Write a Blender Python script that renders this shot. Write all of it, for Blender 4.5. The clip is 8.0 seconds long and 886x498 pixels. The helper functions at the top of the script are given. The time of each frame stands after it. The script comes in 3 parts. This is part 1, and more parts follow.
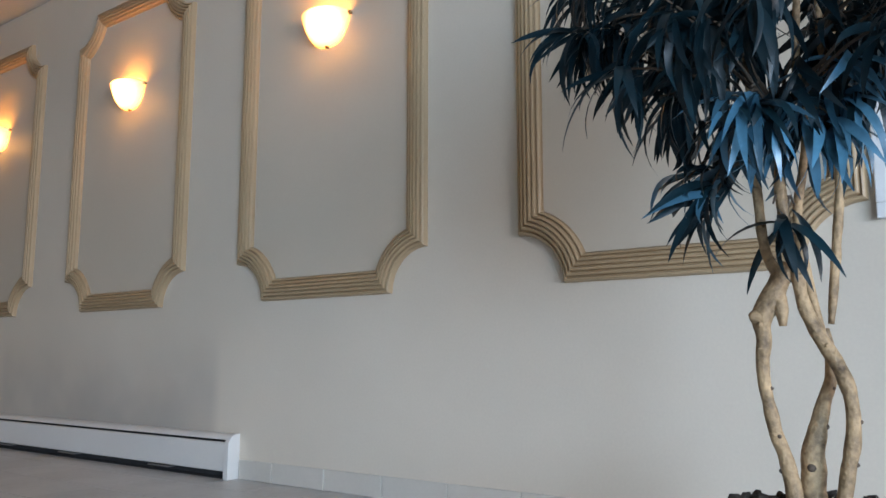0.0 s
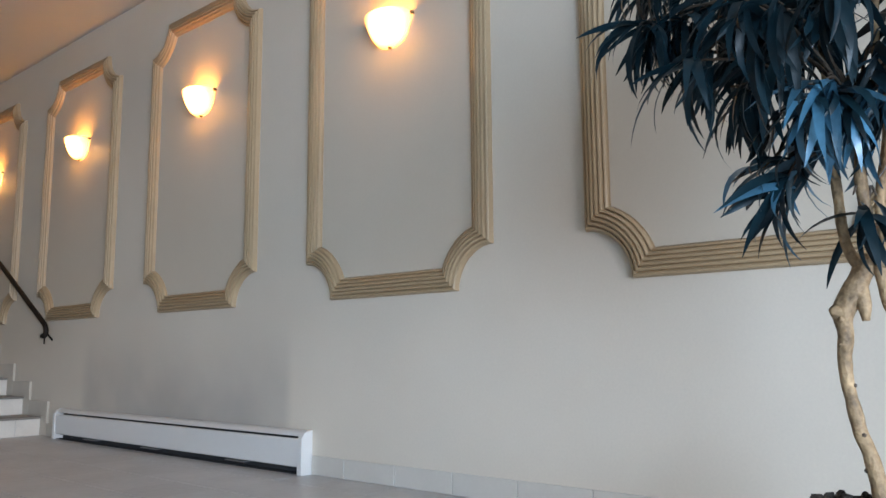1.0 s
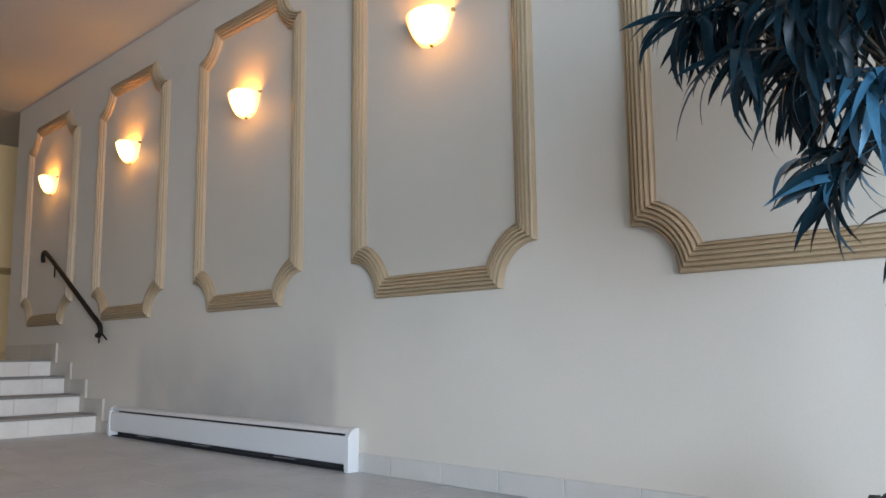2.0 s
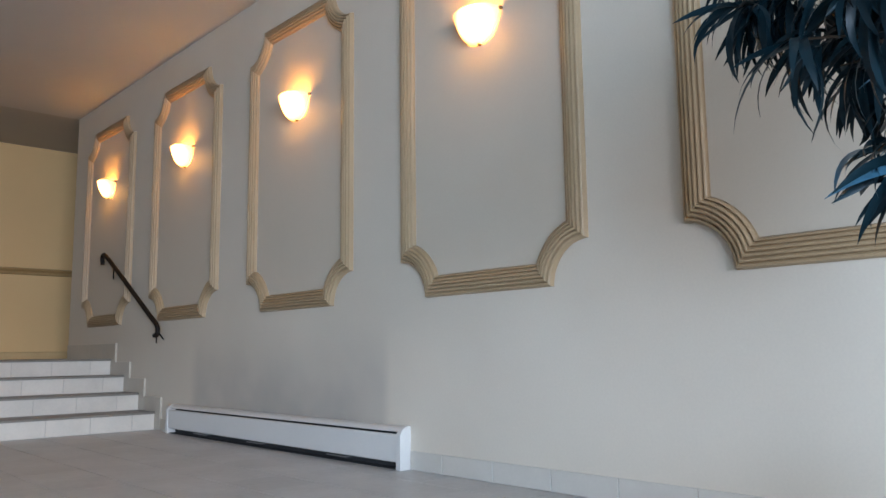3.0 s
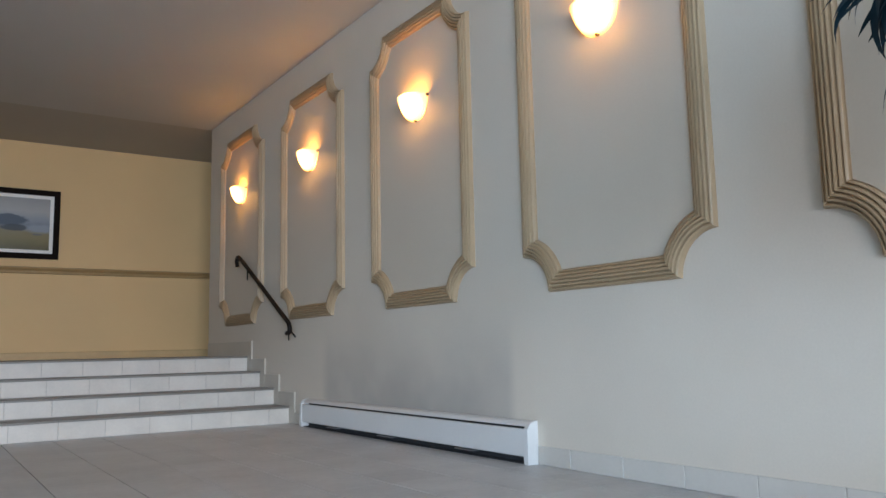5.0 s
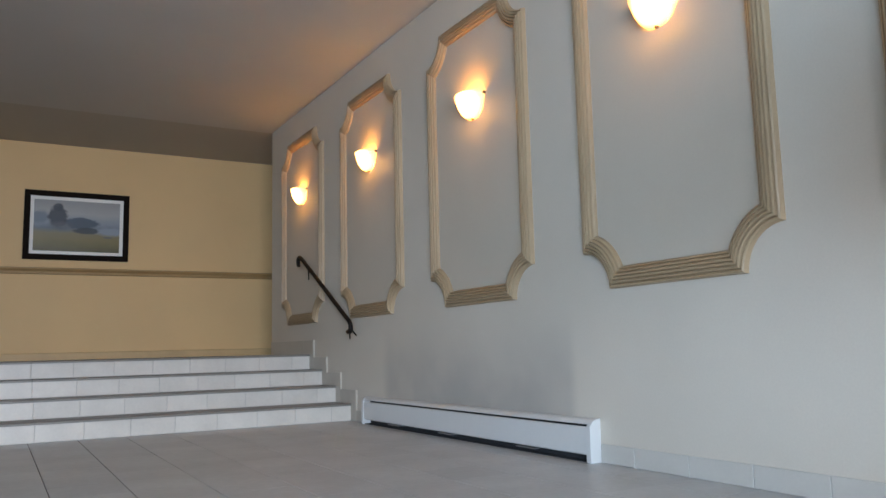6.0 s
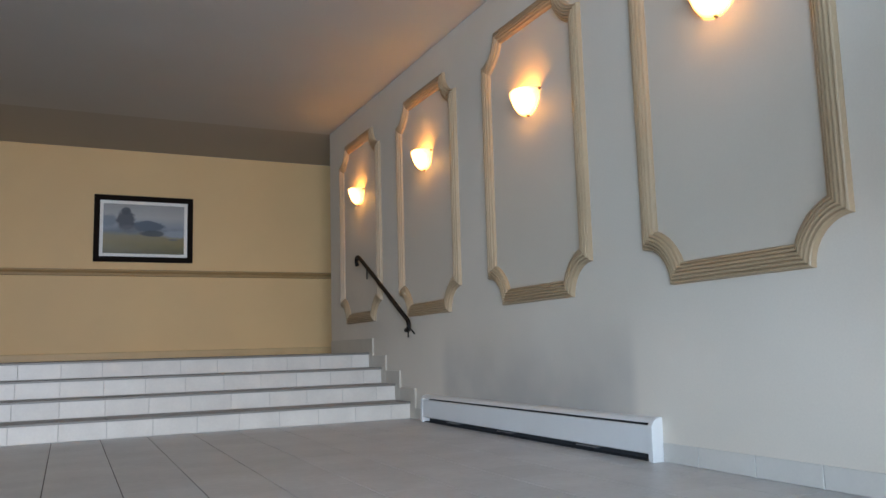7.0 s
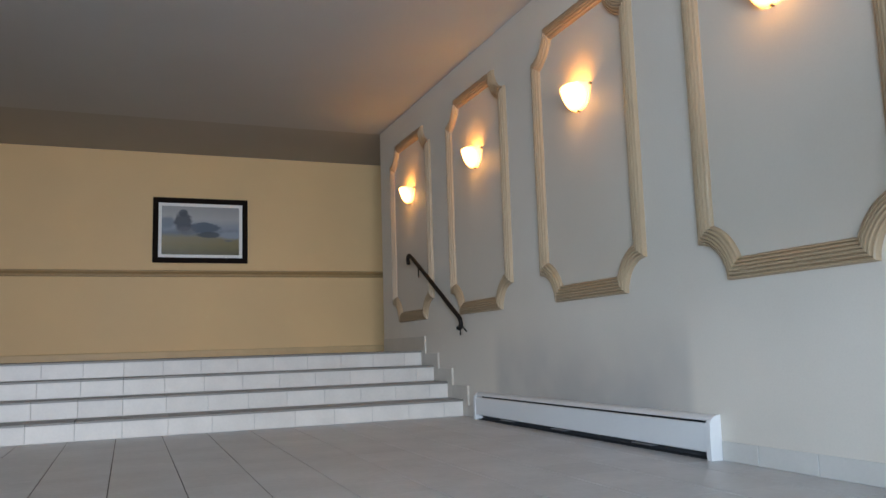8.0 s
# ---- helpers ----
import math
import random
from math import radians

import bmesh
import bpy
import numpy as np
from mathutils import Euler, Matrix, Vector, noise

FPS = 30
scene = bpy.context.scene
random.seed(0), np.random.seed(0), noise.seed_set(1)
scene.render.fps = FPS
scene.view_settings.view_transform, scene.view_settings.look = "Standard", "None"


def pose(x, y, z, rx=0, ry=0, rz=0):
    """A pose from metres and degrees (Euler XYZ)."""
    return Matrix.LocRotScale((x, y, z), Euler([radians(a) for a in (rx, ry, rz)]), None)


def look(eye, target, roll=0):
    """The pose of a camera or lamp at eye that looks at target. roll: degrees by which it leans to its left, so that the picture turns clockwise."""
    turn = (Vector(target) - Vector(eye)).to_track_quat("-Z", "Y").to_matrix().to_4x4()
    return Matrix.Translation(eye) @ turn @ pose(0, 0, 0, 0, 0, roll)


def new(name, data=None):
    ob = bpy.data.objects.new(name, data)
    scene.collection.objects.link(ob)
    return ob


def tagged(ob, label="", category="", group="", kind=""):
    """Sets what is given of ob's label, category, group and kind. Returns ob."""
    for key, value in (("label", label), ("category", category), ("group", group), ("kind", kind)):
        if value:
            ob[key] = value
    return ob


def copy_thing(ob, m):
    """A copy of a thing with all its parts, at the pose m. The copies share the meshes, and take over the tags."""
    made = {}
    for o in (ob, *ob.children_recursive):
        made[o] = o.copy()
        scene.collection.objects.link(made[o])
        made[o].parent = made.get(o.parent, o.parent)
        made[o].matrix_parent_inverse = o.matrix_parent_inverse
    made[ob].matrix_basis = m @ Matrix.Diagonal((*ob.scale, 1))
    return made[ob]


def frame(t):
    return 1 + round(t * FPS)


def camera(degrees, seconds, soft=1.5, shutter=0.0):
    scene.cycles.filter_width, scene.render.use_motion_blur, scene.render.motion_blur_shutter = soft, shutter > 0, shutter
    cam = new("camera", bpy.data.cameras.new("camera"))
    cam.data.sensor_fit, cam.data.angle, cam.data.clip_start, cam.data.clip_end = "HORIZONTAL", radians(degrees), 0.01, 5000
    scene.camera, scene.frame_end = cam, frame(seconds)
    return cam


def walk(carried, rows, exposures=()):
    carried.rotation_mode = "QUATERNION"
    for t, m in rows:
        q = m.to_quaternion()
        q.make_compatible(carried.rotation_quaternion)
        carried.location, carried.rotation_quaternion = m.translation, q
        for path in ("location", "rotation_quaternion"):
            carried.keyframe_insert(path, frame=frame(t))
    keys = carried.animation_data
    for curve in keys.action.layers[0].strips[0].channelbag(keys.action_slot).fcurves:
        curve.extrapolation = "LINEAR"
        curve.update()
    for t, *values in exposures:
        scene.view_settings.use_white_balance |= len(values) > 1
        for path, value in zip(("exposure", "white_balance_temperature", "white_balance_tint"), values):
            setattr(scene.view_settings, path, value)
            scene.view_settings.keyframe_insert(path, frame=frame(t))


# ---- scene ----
cam = camera(58.8, 8.0)
PATH = [
    (0, (-2.842, 0.353, 0.642), (-1.241, 1.52, 0.914), 0.0),
    (0.5, (-2.843, 0.353, 0.652), (-1.292, 1.587, 0.915), -0.4),
    (1, (-2.853, 0.355, 0.647), (-1.352, 1.651, 0.91), -0.4),
    (1.5, (-2.844, 0.355, 0.649), (-1.382, 1.695, 0.909), -0.5),
    (3, (-2.86, 0.362, 0.641), (-1.521, 1.825, 0.9), -0.7),
    (3.5, (-2.87, 0.364, 0.639), (-1.583, 1.873, 0.897), -0.8),
    (4, (-2.887, 0.364, 0.646), (-1.656, 1.921, 0.899), -1.1),
    (4.5, (-2.891, 0.364, 0.645), (-1.722, 1.967, 0.896), -1.2),
    (6, (-2.913, 0.362, 0.638), (-1.929, 2.085, 0.889), -1.4),
    (6.5, (-2.907, 0.363, 0.641), (-1.986, 2.121, 0.89), -1.6),
    (7, (-2.91, 0.362, 0.637), (-2.055, 2.152, 0.887), -1.6),
    (7.5, (-2.919, 0.357, 0.637), (-2.126, 2.175, 0.886), -1.7),
    (8, (-2.923, 0.359, 0.634), (-2.184, 2.201, 0.883), -1.8),
]
walk(cam, [(t, look(eye, target, roll)) for t, eye, target, roll in PATH],
     exposures=[(0, -0.26, 6850, 22), (0.4, -0.06, 6850, 22), (3, -0.05, 6600, 21), (5, -0.06, 6500, 19), (8, -0.08, 6400, 19)])
WATTS_FRONT, WATTS_SIDE, WATTS_LAMP, GLOW = 150.0, 192.0, 7.4, 19.0
TREE_X, TREE_Y, TREE_D = -1.135, 0.705, 1.75

# ---- light ----
def world_sky():
    w = bpy.data.worlds.new("sky")
    w.use_nodes = True
    nt = w.node_tree
    sky = nt.nodes.new("ShaderNodeTexSky")
    sky.sky_type = 'NISHITA'
    sky.sun_disc = False
    sky.sun_elevation, sky.sun_rotation = radians(35), radians(200)
    nt.links.new(sky.outputs[0], nt.nodes["Background"].inputs[0])
    nt.nodes["Background"].inputs[1].default_value = 0.12
    scene.world = w


world_sky()


def area_lamp(name, m, sx, sy, watts, color):
    d = bpy.data.lights.new(name, 'AREA')
    d.shape, d.size, d.size_y, d.energy, d.color = 'RECTANGLE', sx, sy, watts, color
    ob = new(name, d)
    ob.matrix_world = m
    return ob


# the sky's light in the glazed entrance front and in the side window
area_lamp("daylight_entrance", look((-4.4, -6.9, 1.35), (-2.9, 11, -1.6)), 2.6, 2.2, WATTS_FRONT, (0.84, 0.93, 1.0)).data.spread = radians(80)
area_lamp("daylight_side", look((-6.28, -4.4, 1.35), (0, 5.2, -1.0)), 3.6, 1.9, WATTS_SIDE, (0.50, 0.775, 1.0)).data.spread = radians(88)


# ---- materials ----
def mat(name, color, rough=0.6, spread=0.06, scale=6.0, fine=60.0, bump=0.1, metal=0.0, tint=None, rand=0.0, coat=0.0, dist=0.002):
    """A painted or mineral surface: base colour, mottled at two scales, with fine relief."""
    m = bpy.data.materials.new(name)
    m.use_nodes = True
    nt = m.node_tree
    b = nt.nodes["Principled BSDF"]
    co = nt.nodes.new("ShaderNodeTexCoord")
    n1 = nt.nodes.new("ShaderNodeTexNoise")
    n1.inputs["Scale"].default_value, n1.inputs["Detail"].default_value = scale, 5
    n2 = nt.nodes.new("ShaderNodeTexNoise")
    n2.inputs["Scale"].default_value, n2.inputs["Detail"].default_value = fine, 3
    geo = nt.nodes.new("ShaderNodeNewGeometry")
    src = geo.outputs["Position"]
    nt.links.new(src, n1.inputs["Vector"])
    nt.links.new(src, n2.inputs["Vector"])
    add = nt.nodes.new("ShaderNodeMath")
    add.operation = 'ADD'
    nt.links.new(n1.outputs[0], add.inputs[0])
    sc = nt.nodes.new("ShaderNodeMath")
    sc.operation = 'MULTIPLY'
    sc.inputs[1].default_value = 0.5
    nt.links.new(n2.outputs[0], sc.inputs[0])
    nt.links.new(sc.outputs[0], add.inputs[1])
    last = add.outputs[0]
    if rand:
        info = nt.nodes.new("ShaderNodeObjectInfo")
        r = nt.nodes.new("ShaderNodeMath")
        r.operation = 'MULTIPLY_ADD'
        r.inputs[1].default_value = rand
        nt.links.new(info.outputs["Random"], r.inputs[0])
        nt.links.new(last, r.inputs[2])
        last = r.outputs[0]
    ramp = nt.nodes.new("ShaderNodeMapRange")
    ramp.inputs["From Min"].default_value, ramp.inputs["From Max"].default_value = 0.45, 1.05 + rand
    nt.links.new(last, ramp.inputs["Value"])
    mix = nt.nodes.new("ShaderNodeMix")
    mix.data_type = 'RGBA'
    lo = [c * (1 - spread) for c in color]
    hi = list(tint) if tint else [min(1, c * (1 + spread)) for c in color]
    mix.inputs["A"].default_value = (*lo, 1)
    mix.inputs["B"].default_value = (*hi, 1)
    nt.links.new(ramp.outputs[0], mix.inputs["Factor"])
    nt.links.new(mix.outputs["Result"], b.inputs["Base Color"])
    rr = nt.nodes.new("ShaderNodeMapRange")
    rr.inputs["To Min"].default_value, rr.inputs["To Max"].default_value = rough * 0.85, min(1, rough * 1.15)
    nt.links.new(n1.outputs[0], rr.inputs["Value"])
    nt.links.new(rr.outputs[0], b.inputs["Roughness"])
    b.inputs["Metallic"].default_value = metal
    b.inputs["Coat Weight"].default_value = coat
    if bump:
        bp = nt.nodes.new("ShaderNodeBump")
        bp.inputs["Strength"].default_value, bp.inputs["Distance"].default_value = bump, dist
        nt.links.new(n2.outputs[0], bp.inputs["Height"])
        nt.links.new(bp.outputs[0], b.inputs["Normal"])
    return m


def wall_paint():
    """Off-white satin wall paint, with the soot that the heater's warm air has left above it."""
    m = mat("wall_paint", (0.63, 0.56, 0.47), 0.55, 0.055, 1.3, 90, 0.12)
    nt = m.node_tree
    b = nt.nodes["Principled BSDF"]
    clean = b.inputs["Base Color"].links[0].from_socket
    geo = nt.nodes.new("ShaderNodeNewGeometry")
    xyz = nt.nodes.new("ShaderNodeSeparateXYZ")
    nz = nt.nodes.new("ShaderNodeTexNoise")
    nz.inputs["Scale"].default_value = 2.2
    nt.links.new(geo.outputs["Position"], nz.inputs["Vector"])
    nt.links.new(geo.outputs["Position"], xyz.inputs[0])

    def ramp(sock, a, c, lo, hi):
        r = nt.nodes.new("ShaderNodeMapRange")
        r.interpolation_type = 'SMOOTHSTEP'
        for k, v in (("From Min", a), ("From Max", c), ("To Min", lo), ("To Max", hi)):
            r.inputs[k].default_value = v
        nt.links.new(sock, r.inputs["Value"])
        return r.outputs[0]

    def times(p, q):
        n = nt.nodes.new("ShaderNodeMath")
        n.operation = 'MULTIPLY'
        nt.links.new(p, n.inputs[0])
        if hasattr(q, "links"):
            nt.links.new(q, n.inputs[1])
        else:
            n.inputs[1].default_value = q
        return n.outputs[0]

    near_edge = ramp(xyz.outputs[1], 3.93, 4.04, 0, 1)
    far_edge = ramp(xyz.outputs[1], 6.40, 6.60, 1, 0)
    height = ramp(xyz.outputs[2], 0.22, 0.95, 1, 0)
    streak = ramp(nz.outputs[0], 0.25, 0.75, 0.55, 1.0)
    soot = times(times(times(near_edge, far_edge), times(height, streak)), 0.55)
    mix = nt.nodes.new("ShaderNodeMix")
    mix.data_type = 'RGBA'
    mix.inputs["B"].default_value = (0.20, 0.20, 0.205, 1)
    nt.links.new(soot, mix.inputs["Factor"])
    nt.links.new(clean, mix.inputs["A"])
    nt.links.new(mix.outputs["Result"], b.inputs["Base Color"])
    return m


def glow(name, color, core, edge):
    """Lit alabaster: the glass glows most where the bulb sits behind it."""
    m = bpy.data.materials.new(name)
    m.use_nodes = True
    nt = m.node_tree
    b = nt.nodes["Principled BSDF"]
    b.inputs["Base Color"].default_value = (0.85, 0.75, 0.55, 1)
    b.inputs["Roughness"].default_value = 0.35
    b.inputs["Emission Color"].default_value = (*color, 1)
    co = nt.nodes.new("ShaderNodeTexCoord")
    gap = nt.nodes.new("ShaderNodeVectorMath")
    gap.operation = 'DISTANCE'
    gap.inputs[1].default_value = (-0.09, -0.02, 0.095)
    nt.links.new(co.outputs["Object"], gap.inputs[0])
    r = nt.nodes.new("ShaderNodeMapRange")
    r.interpolation_type = 'SMOOTHSTEP'
    for k, v in (("From Min", 0.03), ("From Max", 0.150), ("To Min", core), ("To Max", edge)):
        r.inputs[k].default_value = v
    nt.links.new(gap.outputs["Value"], r.inputs["Value"])
    nz = nt.nodes.new("ShaderNodeTexNoise")
    nz.inputs["Scale"].default_value = 14
    nt.links.new(co.outputs["Object"], nz.inputs["Vector"])
    mu = nt.nodes.new("ShaderNodeMath")
    mu.operation = 'MULTIPLY_ADD'
    mu.inputs[1].default_value, mu.inputs[2].default_value = 0.5, 0.75
    nt.links.new(nz.outputs[0], mu.inputs[0])
    m2 = nt.nodes.new("ShaderNodeMath")
    m2.operation = 'MULTIPLY'
    nt.links.new(mu.outputs[0], m2.inputs[0])
    nt.links.new(r.outputs[0], m2.inputs[1])
    nt.links.new(m2.outputs[0], b.inputs["Emission Strength"])
    return m


def glass_mat():
    m = bpy.data.materials.new("clear_glass")
    m.use_nodes = True
    b = m.node_tree.nodes["Principled BSDF"]
    b.inputs["Transmission Weight"].default_value, b.inputs["Roughness"].default_value = 1.0, 0.02
    return m


WALL = wall_paint()
CEIL = mat("ceiling_paint", (0.54, 0.525, 0.50), 0.8, 0.04, 1.0, 120, 0.2)
FIELD = mat("panel_field_paint", (0.56, 0.49, 0.40), 0.55, 0.035, 1.3, 90, 0.12)
# a darker, browner tone than the lobby ceiling
CEIL_HALL = mat("corridor_ceiling_taupe", (0.47, 0.435, 0.385), 0.8, 0.04, 1.0, 120, 0.2)
YELLOW = mat("yellow_wall_paint", (0.75, 0.505, 0.24), 0.6, 0.06, 0.9, 90, 0.12)
OLIVE = mat("tan_rail_paint", (0.40, 0.25, 0.10), 0.5, 0.08, 4, 80, 0.1)
SKIRTING = mat("beige_skirting_paint", (0.63, 0.43, 0.21), 0.5, 0.10, 4, 80, 0.1)
MOULD = mat("tan_moulding_paint", (0.42, 0.298, 0.178), 0.40, 0.07, 5, 120, 0.10)
TILE = mat("floor_tile", (0.50, 0.505, 0.505), 0.36, 0.20, 3.2, 24, 0.12, rand=0.2)
TREAD = mat("tread_tile", (0.21, 0.19, 0.165), 0.45, 0.16, 3, 45, 0.12, rand=0.2)
RISER = mat("riser_tile", (0.63, 0.58, 0.515), 0.4, 0.13, 5.0, 60, 0.10, rand=0.3)
SKIRT = mat("stair_skirting_tile", (0.50, 0.445, 0.37), 0.45, 0.1, 5.0, 60, 0.10, rand=0.3)
BASE = mat("base_tile", (0.55, 0.51, 0.455), 0.45, 0.07, 5.0, 60, 0.10, rand=0.3)
GROUT = mat("grout", (0.10, 0.096, 0.092), 0.9, 0.15, 9, 90, 0.3)
GROUT_PALE = mat("pale_grout", (0.43, 0.405, 0.37), 0.9, 0.1, 9, 90, 0.3)
ENAMEL = mat("white_enamel", (0.66, 0.65, 0.63), 0.35, 0.03, 3, 60, 0.03)
# near black: stands in for shade inside the heater; also the board's liner
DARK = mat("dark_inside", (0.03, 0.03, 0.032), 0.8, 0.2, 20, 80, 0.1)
FIN = mat("dull_metal_fins", (0.35, 0.35, 0.36), 0.45, 0.1, 20, 80, 0.1, metal=0.8)
BRONZE = mat("dark_bronze_paint", (0.010, 0.007, 0.006), 0.6, 0.25, 12, 90, 0.1)
BRONZE.node_tree.nodes["Principled BSDF"].inputs["Specular IOR Level"].default_value = 0.25
BRASS = mat("aged_brass", (0.35, 0.24, 0.11), 0.35, 0.15, 30, 120, 0.05, metal=1.0)
BARK = mat("pale_bark", (0.085, 0.046, 0.022), 0.65, 0.5, 15, 80, 0.9, tint=(0.56, 0.375, 0.205), dist=0.005)
TWIG = mat("dark_twig_bark", (0.05, 0.034, 0.022), 0.8, 0.3, 40, 120, 0.4)
SCAR = mat("bark_scar", (0.10, 0.07, 0.05), 0.85, 0.4, 40, 120, 0.5)
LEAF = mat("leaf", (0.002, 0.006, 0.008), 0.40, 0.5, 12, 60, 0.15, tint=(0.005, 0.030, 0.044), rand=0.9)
# the same leaf again, the sky's sheen put into its colour
LEAF_SKYLIT = mat("skylit_leaf", (0.010, 0.050, 0.078), 0.38, 0.4, 12, 60, 0.15, tint=(0.065, 0.23, 0.36), rand=0.9, coat=0.2)
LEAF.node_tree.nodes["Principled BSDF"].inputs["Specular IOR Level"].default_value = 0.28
POT = mat("pot_glaze", (0.10, 0.085, 0.075), 0.45, 0.15, 8, 60, 0.1)
SOIL = mat("bark_mulch", (0.035, 0.028, 0.022), 0.95, 0.5, 30, 120, 0.8, dist=0.01)
BLACK_FRAME = mat("black_frame", (0.010, 0.006, 0.004), 0.9, 0.2, 12, 80, 0.05)
BLACK_FRAME.node_tree.nodes["Principled BSDF"].inputs["Specular IOR Level"].default_value = 0.2
WHITE_MAT = mat("white_mat_board", (0.92, 0.90, 0.84), 0.8, 0.02, 8, 120, 0.05)
WHITE_FRAME = mat("white_frame_paint", (0.74, 0.75, 0.76), 0.4, 0.03, 6, 80, 0.05)
ALU = mat("grey_aluminium", (0.4, 0.41, 0.42), 0.4, 0.05, 6, 80, 0.05, metal=0.9)
PAVE = mat("outdoor_paving", (0.30, 0.30, 0.29), 0.85, 0.15, 2, 40, 0.3)
GLASS = glass_mat()
BULB_GLASS = glow("lit_alabaster_glass", (1.0, 0.42, 0.10), GLOW, 1.5)


# ---- mesh helpers ----
def link(name, bm, material, parent=None, label="", smooth=False):
    me = bpy.data.meshes.new(name)
    bmesh.ops.recalc_face_normals(bm, faces=bm.faces)
    bm.to_mesh(me)
    bm.free()
    me.materials.append(material)
    if smooth:
        me.polygons.foreach_set("use_smooth", [True] * len(me.polygons))
    ob = new(name, me)
    if parent:
        ob.parent = parent
    return tagged(ob, label)


part = link


def box(bm, a, b, bevel=0.0):
    """A box between two corners, its edges rounded by bevel."""
    r = bmesh.ops.create_cube(bm, size=1)
    for v in r["verts"]:
        v.co = Vector([(p + q) / 2 + c * (q - p) for p, q, c in zip(a, b, v.co)])
    if bevel:
        es = list({e for v in r["verts"] for e in v.link_edges})
        bmesh.ops.bevel(bm, geom=es, offset=bevel, segments=2, affect='EDGES', profile=0.5)
    return bm


def boxed(a, b, bevel=0.0):
    return box(bmesh.new(), a, b, bevel)


def glide(points, radii, n):
    """Points and radii on a smooth line through the given ones."""
    P = [Vector(p) for p in points]
    P = [2 * P[0] - P[1]] + P + [2 * P[-1] - P[-2]]
    R = [radii[0], *radii, radii[-1]]
    out = []
    for i in range(1, len(P) - 2):
        for k in range(n):
            t = k / n
            a, b, c, d = P[i - 1:i + 3]
            out.append((0.5 * (2 * b + (c - a) * t + (2 * a - 5 * b + 4 * c - d) * t * t + (3 * b - a - 3 * c + d) * t ** 3), R[i] + (R[i + 1] - R[i]) * t))
    out.append((P[-2], R[-2]))
    return out


def tube(points, radii, n=5, sides=10, bm=None, wobble=0.0):
    bm = bm or bmesh.new()
    line = glide(points, radii, n) if n > 1 else [(Vector(p), r) for p, r in zip(points, radii)]
    rings = []
    up = Vector((0.31, 0.93, 0.2)).normalized()
    for i, (p, r) in enumerate(line):
        q = line[min(i + 1, len(line) - 1)][0] - line[max(i - 1, 0)][0]
        q.normalize()
        u = (up - q * up.dot(q)).normalized()
        v = q.cross(u)
        ring = []
        for k in range(sides):
            a = 2 * math.pi * k / sides
            rr = r * (1 + wobble * (noise.noise((p + u * math.cos(a) * r + v * math.sin(a) * r) * 28)))
            ring.append(bm.verts.new(p + u * math.cos(a) * rr + v * math.sin(a) * rr))
        rings.append(ring)
    for a, b in zip(rings, rings[1:]):
        for k in range(sides):
            bm.faces.new((a[k], a[(k + 1) % sides], b[(k + 1) % sides], b[k]))
    bm.faces.new(rings[0])
    bm.faces.new(rings[-1])
    return bm


def empty(name, at, label, category, group="", kind=""):
    ob = new(name)
    ob.location = at
    return tagged(ob, label, category, group, kind)


# ---- plan ----
CEIL_Z = 3.346
END_Y = 9.676          # free end of the panelled wall
BACK_Y = 11.3          # corridor's far wall
RISE, LAND = 0.1525, 0.61
NOSE = [7.212, 7.580, 7.948, 8.308]
LEFT_X, FRONT_Y = -6.4, -7.2
PITCH, TILE_X0, BASE_PITCH = 0.344, -0.552, 0.369


